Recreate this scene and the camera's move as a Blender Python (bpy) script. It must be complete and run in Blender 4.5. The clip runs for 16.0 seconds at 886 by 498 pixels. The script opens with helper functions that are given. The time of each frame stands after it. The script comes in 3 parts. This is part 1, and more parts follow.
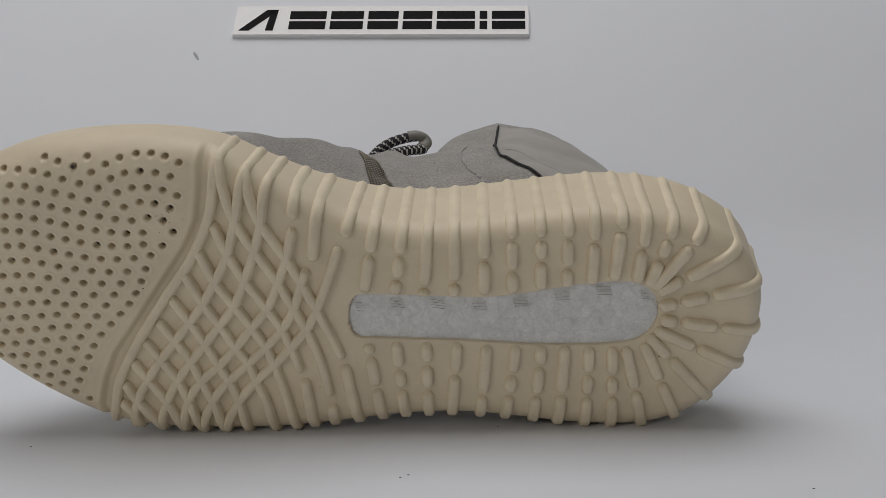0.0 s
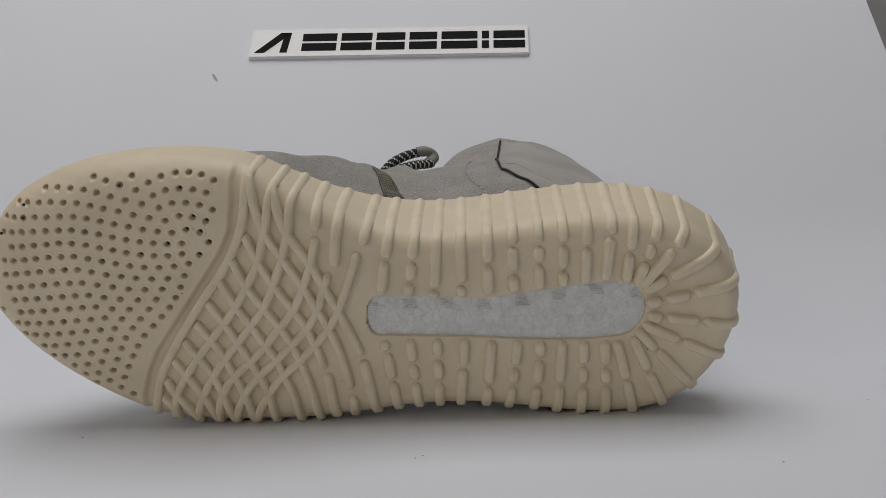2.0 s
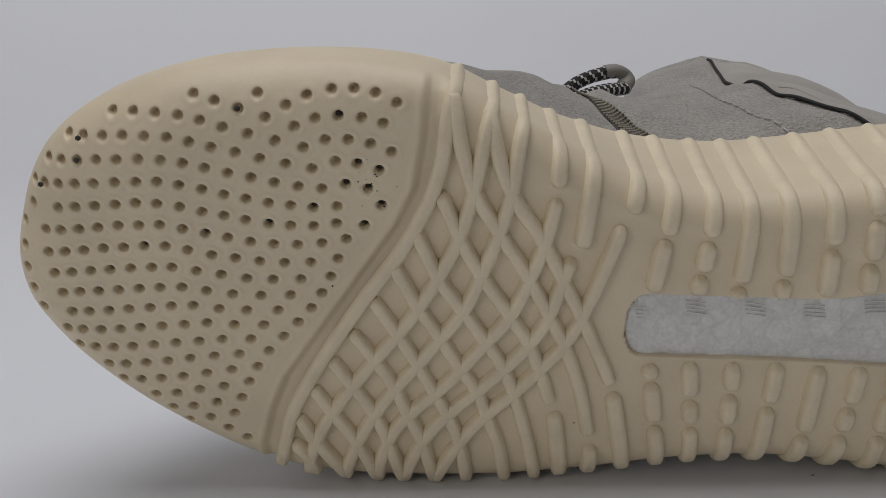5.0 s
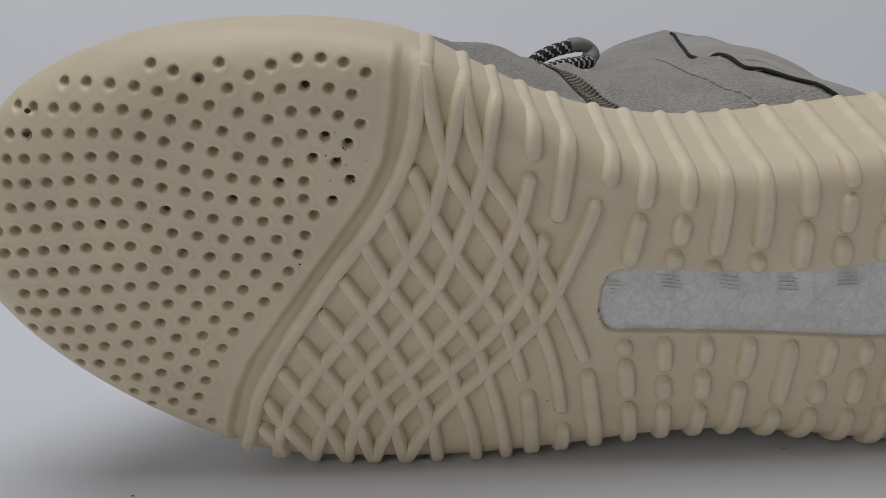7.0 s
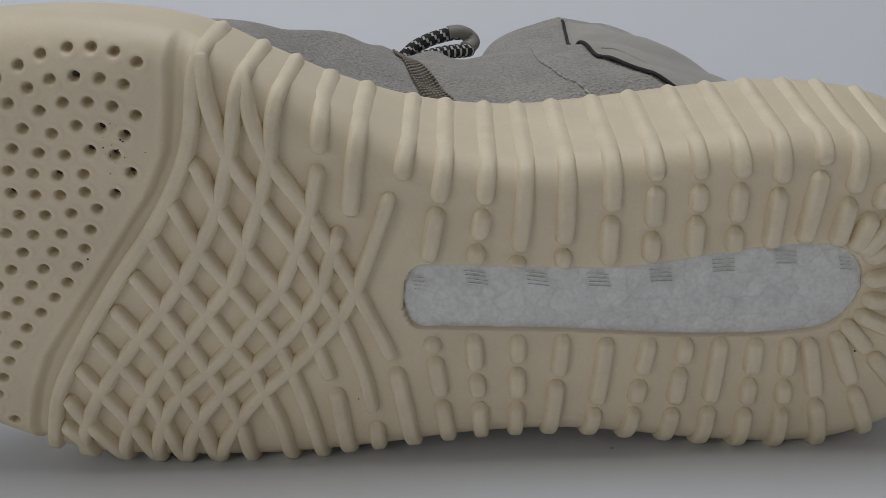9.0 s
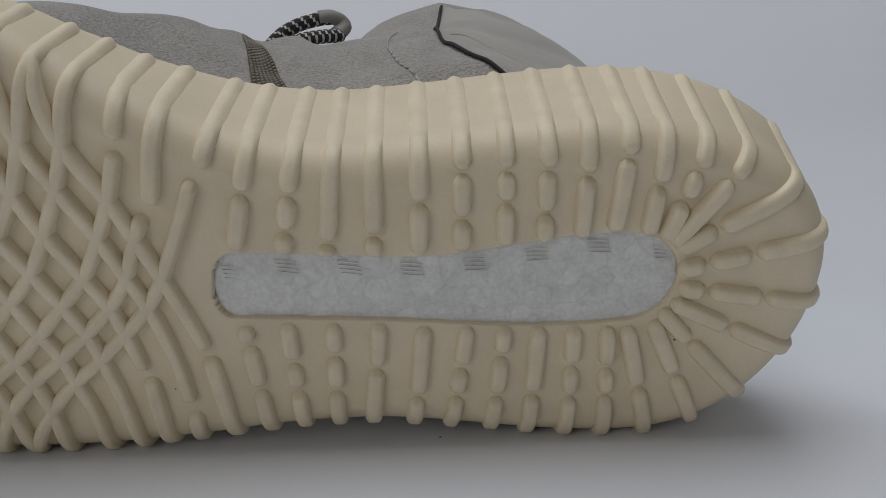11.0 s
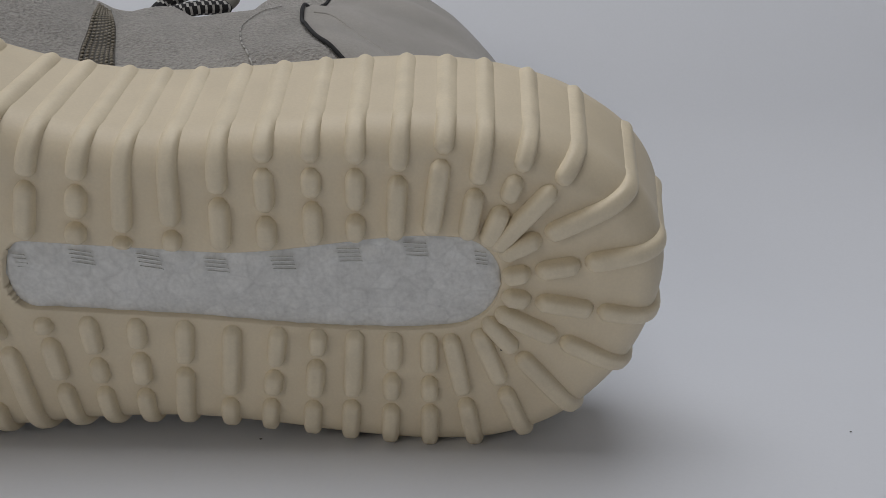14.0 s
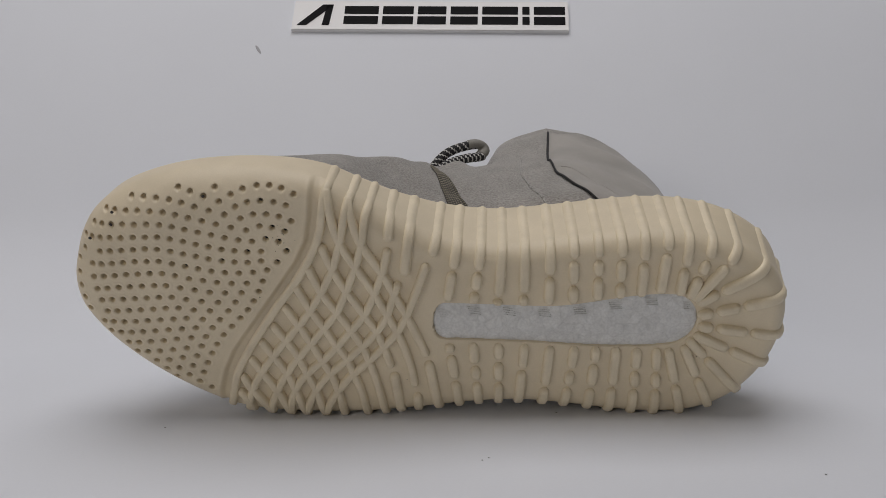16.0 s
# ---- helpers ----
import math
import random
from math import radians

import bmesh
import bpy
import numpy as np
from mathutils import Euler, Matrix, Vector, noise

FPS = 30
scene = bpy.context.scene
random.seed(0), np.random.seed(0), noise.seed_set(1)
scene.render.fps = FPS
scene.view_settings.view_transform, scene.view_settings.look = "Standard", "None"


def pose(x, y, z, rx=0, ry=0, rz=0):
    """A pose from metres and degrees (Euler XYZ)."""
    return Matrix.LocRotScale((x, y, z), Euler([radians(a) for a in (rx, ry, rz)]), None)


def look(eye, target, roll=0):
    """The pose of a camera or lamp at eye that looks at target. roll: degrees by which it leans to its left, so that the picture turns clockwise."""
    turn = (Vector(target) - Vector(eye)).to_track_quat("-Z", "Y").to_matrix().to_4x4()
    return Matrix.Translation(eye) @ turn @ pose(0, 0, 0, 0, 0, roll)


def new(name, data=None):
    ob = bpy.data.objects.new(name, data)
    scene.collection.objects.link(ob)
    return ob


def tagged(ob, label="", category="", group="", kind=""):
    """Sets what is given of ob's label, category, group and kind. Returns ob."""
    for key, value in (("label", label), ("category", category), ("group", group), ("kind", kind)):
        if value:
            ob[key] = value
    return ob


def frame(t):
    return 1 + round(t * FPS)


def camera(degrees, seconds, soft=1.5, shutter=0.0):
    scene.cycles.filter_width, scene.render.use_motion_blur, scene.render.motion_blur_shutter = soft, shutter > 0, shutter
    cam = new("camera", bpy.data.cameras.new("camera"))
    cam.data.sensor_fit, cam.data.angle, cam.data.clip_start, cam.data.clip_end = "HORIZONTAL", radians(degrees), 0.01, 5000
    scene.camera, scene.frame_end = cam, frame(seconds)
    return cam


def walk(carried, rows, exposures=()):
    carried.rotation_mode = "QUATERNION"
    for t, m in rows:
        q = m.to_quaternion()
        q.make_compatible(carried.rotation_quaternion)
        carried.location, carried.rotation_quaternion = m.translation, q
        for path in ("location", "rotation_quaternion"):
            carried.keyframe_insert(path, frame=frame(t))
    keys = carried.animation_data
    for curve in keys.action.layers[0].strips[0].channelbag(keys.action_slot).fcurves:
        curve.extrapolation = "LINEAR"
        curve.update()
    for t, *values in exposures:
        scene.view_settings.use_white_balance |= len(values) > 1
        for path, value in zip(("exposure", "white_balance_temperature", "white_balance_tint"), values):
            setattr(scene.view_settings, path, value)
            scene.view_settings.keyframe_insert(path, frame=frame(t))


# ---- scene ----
cam = camera(51.9, 16.0, soft=0.5)
PATH = [
    (0, (0.0250, -0.3570, 0.1150), (-0.0023, 0.6364, 0.0035), -0.91),
    (0.5, (0.0257, -0.3796, 0.1243), (-0.0055, 0.6155, 0.0301), -1.02),
    (1, (0.0256, -0.3892, 0.1202), (-0.0072, 0.6059, 0.0261), -1.29),
    (1.5, (0.0270, -0.3943, 0.1205), (-0.0077, 0.6000, 0.0203), -1.69),
    (2, (0.0257, -0.3965, 0.1175), (-0.0089, 0.5978, 0.0169), -1.76),
    (2.5, (0.0229, -0.3970, 0.1175), (-0.0123, 0.5972, 0.0163), -1.68),
    (3, (0.0217, -0.3911, 0.1148), (-0.0144, 0.6030, 0.0123), -1.48),
    (3.5, (-0.0254, -0.3393, 0.1134), (-0.0611, 0.6539, 0.0018), -1.22),
    (3.7, (-0.0219, -0.3168, 0.1152), (-0.1119, 0.6713, -0.0098), -0.78),
    (6, (-0.0906, -0.2432, 0.1105), (-0.0763, 0.7410, -0.0659), -1.06),
    (6.5, (-0.0797, -0.2434, 0.1114), (-0.0618, 0.7393, -0.0728), -1.16),
    (7, (-0.0681, -0.2428, 0.1103), (-0.0493, 0.7389, -0.0793), -0.86),
    (7.5, (-0.0501, -0.2418, 0.1097), (-0.0391, 0.7395, -0.0825), -0.85),
    (8, (-0.0407, -0.2385, 0.1098), (-0.0337, 0.7411, -0.0913), -0.91),
    (8.5, (-0.0259, -0.2388, 0.1076), (-0.0216, 0.7412, -0.0912), -0.91),
    (9, (-0.0129, -0.2365, 0.1099), (-0.0063, 0.7428, -0.0926), -0.89),
    (9.5, (-0.0068, -0.2349, 0.1098), (0.0107, 0.7441, -0.0931), -0.88),
    (10, (0.0051, -0.2362, 0.1077), (0.0282, 0.7420, -0.0986), -0.75),
    (12.5, (0.0573, -0.2270, 0.1136), (0.1018, 0.7422, -0.1285), -0.27),
    (13, (0.0655, -0.2226, 0.1143), (0.1079, 0.7450, -0.1343), 0.17),
    (13.5, (0.0751, -0.2201, 0.1156), (0.1115, 0.7484, -0.1309), 1.60),
    (14, (0.0799, -0.2208, 0.1151), (0.1000, 0.7463, -0.1385), 1.75),
    (14.5, (0.0299, -0.2560, 0.1222), (0.0139, 0.7142, -0.1196), 0.93),
    (15, (0.0111, -0.3264, 0.1389), (-0.0161, 0.6533, -0.0599), 0.32),
    (15.5, (0.0070, -0.3929, 0.1520), (-0.0218, 0.5896, -0.0324), -0.15),
    (16, (-0.0008, -0.4136, 0.1564), (-0.0401, 0.5699, -0.0200), -0.66),
]
walk(cam, [(t, look(eye, target, roll)) for t, eye, target, roll in PATH],
     [(0.0, -0.08, 6830, 10.5), (3.2, -0.07, 6850, 11.5), (6.0, -0.05, 6680, 11.0), (9.5, -0.06, 6500, 8.5), (12.5, -0.07, 6550, 10.5), (14.2, -0.09, 6620, 10.5), (16.0, -0.08, 6850, 12.5)])

# ---- light: a soft ceiling panel over the table, an added fill lamp front left ----
world = bpy.data.worlds.new("world")
scene.world = world
world.use_nodes = True
world.node_tree.nodes["Background"].inputs[0].default_value = (0.62, 0.72, 0.90, 1)
world.node_tree.nodes["Background"].inputs[1].default_value = 0.5


def area_lamp(name, eye, target, size_x, size_y, watts, colour):
    lamp = bpy.data.lights.new(name, "AREA")
    lamp.shape, lamp.size, lamp.size_y, lamp.energy, lamp.color = "RECTANGLE", size_x, size_y, watts, colour
    ob = new(name, lamp)
    ob.matrix_world = look(eye, target)
    return ob


area_lamp("ceiling_lamp_light", (-0.2, 0.25, 1.78), (-0.2, 0.249, 0.0), 1.7, 1.4, 18.7, (0.97, 0.985, 1.02))
# Fill lamp added to brighten the tread; no window is known there.
area_lamp("front_fill_light", (-1.55, -2.44, 1.10), (0.0, 0.0, 0.05), 1.4, 1.0, 9.5, (1.0, 0.93, 0.84))


# ---- materials ----
def material(name, colour, rough=0.6, spots=0.1, scale=40.0, grain=0.05, grain_scale=900.0, bump=0.1, bump_dist=0.0004, sheen=0.0, metal=0.0, spec=0.5):
    """Colour varied at two scales, with a fine relief."""
    m = bpy.data.materials.new(name)
    m.use_nodes = True
    nt = m.node_tree
    N, L = nt.nodes, nt.links
    b = N["Principled BSDF"]
    b.inputs["Roughness"].default_value = rough
    b.inputs["Metallic"].default_value = metal
    b.inputs["Specular IOR Level"].default_value = spec
    b.inputs["Sheen Weight"].default_value = sheen
    co = N.new("ShaderNodeTexCoord")
    a, g = N.new("ShaderNodeTexNoise"), N.new("ShaderNodeTexNoise")
    a.inputs["Scale"].default_value, g.inputs["Scale"].default_value = scale, grain_scale
    a.inputs["Detail"].default_value, g.inputs["Detail"].default_value = 5, 3
    for t in (a, g):
        L.new(co.outputs["Object"], t.inputs["Vector"])
    r1, r2 = N.new("ShaderNodeMapRange"), N.new("ShaderNodeMapRange")
    for r, t, amount in ((r1, a, spots), (r2, g, grain)):
        r.inputs["From Min"].default_value, r.inputs["From Max"].default_value = 0.3, 0.7
        r.inputs["To Min"].default_value, r.inputs["To Max"].default_value = 1 - amount, 1 + amount * 0.5
        L.new(t.outputs["Fac"], r.inputs["Value"])
    mul = N.new("ShaderNodeMath")
    mul.operation = "MULTIPLY"
    L.new(r1.outputs[0], mul.inputs[0]), L.new(r2.outputs[0], mul.inputs[1])
    mix = N.new("ShaderNodeVectorMath")
    mix.operation = "SCALE"
    mix.inputs[0].default_value = colour
    L.new(mul.outputs[0], mix.inputs["Scale"])
    L.new(mix.outputs[0], b.inputs["Base Color"])
    bp = N.new("ShaderNodeBump")
    bp.inputs["Strength"].default_value, bp.inputs["Distance"].default_value = bump, bump_dist
    L.new(g.outputs["Fac"], bp.inputs["Height"])
    L.new(bp.outputs[0], b.inputs["Normal"])
    return m


RUBBER = material("cream_rubber", (0.745, 0.645, 0.475), 0.5, 0.07, 45, 0.03, 1500, 0.12, 0.0002)
RIB = material("worn_cream_rubber", (0.80, 0.70, 0.52), 0.5, 0.08, 110, 0.04, 1500, 0.12, 0.0002)
SUEDE = material("grey_suede", (0.41, 0.392, 0.368), 0.95, 0.14, 60, 0.30, 1000, 1.0, 0.0012, sheen=0.3, spec=0.2)
PANEL = material("grey_brushed_suede", (0.40, 0.38, 0.353), 0.9, 0.16, 35, 0.12, 1500, 0.35, 0.0004, sheen=0.25, spec=0.2)


def grime(m, colour, amount):
    """Grey wear rubbed into the crowns of the ribs, in patches."""
    N, L = m.node_tree.nodes, m.node_tree.links
    b = N["Principled BSDF"]
    old = b.inputs["Base Color"].links[0].from_socket
    co = [n for n in N if n.type == "TEX_COORD"][0]
    crown, patch = N.new("ShaderNodeAttribute"), N.new("ShaderNodeTexNoise")
    crown.attribute_name = "crown"
    patch.inputs["Scale"].default_value, patch.inputs["Detail"].default_value = 130, 6
    L.new(co.outputs["Object"], patch.inputs["Vector"])
    r = N.new("ShaderNodeMapRange")
    r.inputs["From Min"].default_value, r.inputs["From Max"].default_value = 0.38, 0.68
    r.inputs["To Min"].default_value, r.inputs["To Max"].default_value = 0.15 * amount, amount
    L.new(patch.outputs["Fac"], r.inputs["Value"])
    mul, mix = N.new("ShaderNodeMath"), N.new("ShaderNodeMix")
    mul.operation, mix.data_type = "MULTIPLY", "RGBA"
    L.new(crown.outputs["Fac"], mul.inputs[0]), L.new(r.outputs[0], mul.inputs[1])
    L.new(mul.outputs[0], mix.inputs["Factor"]), L.new(old, mix.inputs["A"])
    mix.inputs["B"].default_value = (*colour, 1)
    L.new(mix.outputs["Result"], b.inputs["Base Color"])


grime(RIB, (0.40, 0.34, 0.25), 0.20)
FOAM = material("white_foam", (0.75, 0.752, 0.735), 0.5, 0.10, 120, 0.1, 900, 0.3, 0.0003)


def beads(m):
    """Fused foam beads: each a shade of its own, with darker seams between."""
    N, L = m.node_tree.nodes, m.node_tree.links
    b = N["Principled BSDF"]
    old = b.inputs["Base Color"].links[0].from_socket
    co = [n for n in N if n.type == "TEX_COORD"][0]
    cell, seam = N.new("ShaderNodeTexVoronoi"), N.new("ShaderNodeTexVoronoi")
    seam.feature = "DISTANCE_TO_EDGE"
    for v in (cell, seam):
        v.inputs["Scale"].default_value = 190
        L.new(co.outputs["Object"], v.inputs["Vector"])
    r1, r2 = N.new("ShaderNodeMapRange"), N.new("ShaderNodeMapRange")
    r1.inputs["To Min"].default_value, r1.inputs["To Max"].default_value = 0.93, 1.03
    r2.inputs["From Max"].default_value, r2.inputs["To Min"].default_value = 0.10, 0.93
    L.new(cell.outputs["Color"], r1.inputs["Value"]), L.new(seam.outputs["Distance"], r2.inputs["Value"])
    mul, mix = N.new("ShaderNodeMath"), N.new("ShaderNodeVectorMath")
    mul.operation, mix.operation = "MULTIPLY", "SCALE"
    L.new(r1.outputs[0], mul.inputs[0]), L.new(r2.outputs[0], mul.inputs[1])
    L.new(old, mix.inputs[0]), L.new(mul.outputs[0], mix.inputs["Scale"])
    L.new(mix.outputs[0], b.inputs["Base Color"])


beads(FOAM)
PAPER = material("white_paper", (0.735, 0.76, 0.81), 0.65, 0.02, 6, 0.01, 700, 0.05, 0.0001)
PLAQUE = material("white_acrylic", (0.78, 0.775, 0.775), 0.25, 0.02, 30, 0.01, 900, 0.02, 0.0001)
BLACK = material("black_print", (0.012, 0.012, 0.013), 0.8, 0.1, 80, 0.05, 900, 0.02, 0.0001, spec=0.1)
CORD = material("black_cord", (0.02, 0.02, 0.022), 0.85, 0.2, 300, 0.2, 2000, 0.6, 0.0004)
WHITE_CORD = material("white_cord", (0.55, 0.54, 0.52), 0.85, 0.1, 300, 0.2, 2000, 0.6, 0.0004)
TAB = material("grey_lace_tab", (0.27, 0.26, 0.235), 0.6, 0.1, 80, 0.1, 1500, 0.3, 0.0003)
# Dark base under the knots: shade of the weave's gaps put into the colour.
BAND = material("webbing_gap_shade", (0.10, 0.092, 0.08), 0.9, 0.15, 80, 0.2, 1500, 0.5, 0.0004)
WEBBING = material("grey_webbing", (0.32, 0.29, 0.235), 0.9, 0.15, 80, 0.2, 1500, 0.5, 0.0004)
DIRT = material("dark_speck", (0.05, 0.045, 0.04), 0.9)
DUST = material("grey_smudge", (0.42, 0.42, 0.44), 0.9)
TABLE = material("grey_tabletop", (0.22, 0.215, 0.21), 0.5, 0.1, 8, 0.05, 200, 0.1)
WALL = material("white_wall_paint", (0.72, 0.72, 0.72), 0.8, 0.04, 3, 0.02, 300, 0.1)


# ---- building helpers ----
def mesh_object(name, verts, faces, mat, parent=None, label="", smooth=True):
    me = bpy.data.meshes.new(name)
    me.from_pydata([tuple(v) for v in verts], [], faces)
    me.materials.append(mat)
    me.update()
    if smooth:
        me.polygons.foreach_set("use_smooth", [True] * len(me.polygons))
    ob = new(name, me)
    if parent:
        ob.parent = parent
    if label:
        ob["label"] = label
    return ob


def part(name, bm, mat, parent=None, label="", smooth=False):
    me = bpy.data.meshes.new(name)
    bmesh.ops.recalc_face_normals(bm, faces=bm.faces)
    bm.to_mesh(me)
    bm.free()
    me.materials.append(mat)
    if smooth:
        me.polygons.foreach_set("use_smooth", [True] * len(me.polygons))
    ob = new(name, me)
    if parent:
        ob.parent = parent
    if label:
        ob["label"] = label
    return ob


def box(bm, size, at=(0, 0, 0), bevel=0.0, turn=None):
    made = bmesh.ops.create_cube(bm, size=1.0)["verts"]
    bmesh.ops.scale(bm, vec=size, verts=made)
    if bevel:
        edges = list({e for v in made for e in v.link_edges})
        made = bmesh.ops.bevel(bm, geom=edges, offset=bevel, segments=2, affect="EDGES")["verts"]
    if turn:
        bmesh.ops.transform(bm, matrix=turn, verts=made)
    bmesh.ops.translate(bm, vec=at, verts=made)
    return made


def grid_faces(rows, cols, wrap=False):
    """Quads of a grid of rows x cols vertices; wrap closes each row."""
    out = []
    for r in range(rows - 1):
        for c in range(cols if wrap else cols - 1):
            d = (c + 1) % cols
            out.append((r * cols + c, r * cols + d, (r + 1) * cols + d, (r + 1) * cols + c))
    return out


def spline(points, count, closed=False):
    """Catmull-Rom through the points, at even steps of length."""
    p = np.array(points, float)
    q = np.vstack([p[-1:], p, p[:2]]) if closed else np.vstack([2 * p[0] - p[1], p, 2 * p[-1] - p[-2]])
    fine = []
    for k in range(1, len(q) - 2):
        a, b, c, d = q[k - 1 : k + 3]
        for u in np.linspace(0, 1, 24, endpoint=False):
            fine.append(0.5 * (2 * b + (c - a) * u + (2 * a - 5 * b + 4 * c - d) * u**2 + (3 * b - a - 3 * c + d) * u**3))
    fine.append(q[-2])
    fine = np.array(fine)
    s = np.r_[0, np.cumsum(np.linalg.norm(np.diff(fine, axis=0), axis=1))]
    at = np.linspace(0, s[-1], count, endpoint=not closed)
    return np.stack([np.interp(at, s, fine[:, k]) for k in range(fine.shape[1])], 1)


def smoothstep(a, b, x):
    u = np.clip((x - a) / (b - a), 0, 1)
    return u * u * (3 - 2 * u)


# ---- setting: room, table, paper sweep ----
# Room shell added around the table; its white paint bounces soft light back.
def room():
    for name, size, at in (("wall_north", (5, 0.1, 2.6), (0, 2.55, 0.55)), ("wall_east", (0.1, 5.2, 2.6), (2.55, 0, 0.55)), ("wall_west", (0.1, 5.2, 2.6), (-2.55, 0, 0.55))):
        bm = bmesh.new()
        box(bm, size, at)
        tagged(part(name, bm, WALL), "plain white painted wall, added around the table to bounce light", "wall", kind="structure")
    # Opening made up to go with the front fill lamp.
    bm = bmesh.new()
    for size, at in (((5, 0.1, 1.3), (0, -2.55, -0.10)), ((5, 0.1, 0.2), (0, -2.55, 1.75)), ((0.2, 0.1, 1.1), (-2.40, -2.55, 1.10)), ((3.3, 0.1, 1.1), (0.85, -2.55, 1.10))):
        box(bm, size, at)
    tagged(part("wall_south", bm, WALL), "plain white painted room wall, added, with an opening behind the fill lamp", "wall", kind="structure")
    bm = bmesh.new()
    box(bm, (5.2, 5.2, 0.1), (0, 0, -0.8))
    tagged(part("floor", bm, TABLE), "plain grey room floor under the table", "floor", kind="structure")
    bm = bmesh.new()
    box(bm, (5.2, 5.2, 0.1), (0, 0, 1.9))
    tagged(part("ceiling", bm, WALL), "plain white painted ceiling with a light panel, added out of view", "ceiling", kind="structure")


room()


def table():
    ob = tagged(new("table"), "plain grey table under the white paper sweep", "table")
    bm = bmesh.new()
    box(bm, (1.9, 1.6, 0.03), (0, 0.1, -0.0175), 0.003)
    part("tabletop", bm, TABLE, ob)
    for sx in (-0.9, 0.9):
        for sy in (-0.65, 0.85):
            bm = bmesh.new()
            box(bm, (0.05, 0.05, 0.72), (sx, sy, -0.3915), 0.004)
            part("leg", bm, TABLE, ob)


table()

SLOPE, FOOT, RADIUS = radians(50), 0.104, 0.20  # the paper leaves the table at FOOT and climbs at SLOPE


def sweep_point(s):
    """Place (y, z) and angle at s metres along the paper, from its foot."""
    if s <= 0:
        return FOOT + s, 0.0, 0.0
    arc = RADIUS * SLOPE
    a = min(s, arc) / RADIUS
    y, z = FOOT + RADIUS * math.sin(a), RADIUS * (1 - math.cos(a))
    return y + max(0, s - arc) * math.cos(a), z + max(0, s - arc) * math.sin(a), a


def paper_sweep():
    verts, cols = [], 13
    steps = [-0.72 + 0.06 * k for k in range(12)] + [0.006 * k for k in range(32)] + [0.20 + 0.05 * k for k in range(12)]
    for layer in (0.0, -0.0012):
        for s in steps:
            y, z, a = sweep_point(s)
            for k in range(cols):
                wide = 0.36 + 0.30 * float(smoothstep(0.30, 0.10, s))
                x = -0.75 + (wide + 0.75) * k / (cols - 1)
                verts.append((x, y - layer * math.sin(a), z + layer * math.cos(a)))
    n = len(steps) * cols
    top = grid_faces(len(steps), cols)
    faces = top + [tuple(reversed([v + n for v in f])) for f in top]
    for r in range(len(steps) - 1):
        for c in (0, cols - 1):
            a, b = r * cols + c, (r + 1) * cols + c
            faces.append((a, b, b + n, a + n) if c == 0 else (b, a, a + n, b + n))
    for c in range(cols - 1):
        for r in (0, len(steps) - 1):
            a, b = r * cols + c, r * cols + c + 1
            faces.append((b, a, a + n, b + n) if r == 0 else (a, b, b + n, a + n))
    sheet = mesh_object("backdrop", verts, faces, PAPER)
    sheet.data.polygons.foreach_set("use_smooth", [k < 2 * len(top) and steps[k % len(top) // (cols - 1)] < 0.19 for k in range(len(faces))])
    return tagged(sheet, "white paper sweep curving up behind the shoe", "paper backdrop", kind="structure")


paper_sweep()


def on_slope(x, up, lift=0.0):
    """World matrix of a place on the paper's straight slope, up metres above the sign's foot."""
    y0, z0 = 0.365, 0.197
    return Matrix.Translation((x, y0 + up * math.cos(SLOPE), z0 + up * math.sin(SLOPE))) @ Matrix.Rotation(SLOPE, 4, "X") @ Matrix.Translation((0, 0, lift))


# ---- the shoe: lies on its side, sole towards the camera. Shoe frame: x heel-wards, z up across the sole, y away from the tread ----
shoe = tagged(new("shoe"), "grey suede high-top sneaker lying on its side, cream ribbed sole", "shoe")
shoe.matrix_world = Matrix(((0.99855, 0.00619, 0.05346, 0), (0.00619, 0.97354, -0.22844, 0), (-0.05346, 0.22844, 0.97209, 0), (0, 0, 0, 1))) @ Matrix.Translation((0, -0.325, -0.002))

OUTLINE = [(-192, 70), (-189, 83), (-181, 95.5), (-166, 106), (-140, 114.5), (-108, 118), (-80, 116), (-60, 107), (-42, 98), (-22, 90.5), (2, 87.3), (26, 90), (50, 94),
           (74, 97), (95, 96.3), (113.5, 91.3), (130, 80.5), (138, 64.5), (137, 46), (130.2, 29.3), (117.8, 14.6), (102, 6.6), (84, 4), (62, 4.5), (40, 6.5), (18, 7.5), (-6, 5.5),
           (-30, 1.5), (-58, -2), (-90, -3), (-114, -1), (-134, 6), (-156, 18.5), (-173, 32), (-184, 45), (-190, 57)]
RING = spline([(x / 1000, z / 1000) for x, z in OUTLINE], 2400, closed=True)


def ring_normals(ring):
    t = np.roll(ring, -8, 0) - np.roll(ring, 8, 0)
    t /= np.linalg.norm(t, axis=1)[:, None]
    return np.stack([-t[:, 1], t[:, 0]], 1)  # outward for this winding


NORMAL = ring_normals(RING)
TOE = smoothstep(-0.075, -0.125, RING[:, 0]) * smoothstep(0.0, 0.03, RING[:, 1])
UPWARD = smoothstep(-0.5, 0.3, NORMAL[:, 1])
EDGE = 0.0085 + (0.0005 + 0.0115 * TOE) * UPWARD  # how far in the edge's rounding reaches
DROP = 0.0080 + (0.0035 + 0.0085 * TOE) * UPWARD  # how far back it falls
RIM = 0.372 - 0.015 * smoothstep(-0.02, -0.085, RING[:, 0])  # where the rubber meets the suede
FLARE = 0.0045 * smoothstep(-0.055, 0.01, RING[:, 0])


def tread_y(x, z):
    return 0.3297 + 0.025 * (z - 0.05) + 0.028 * x


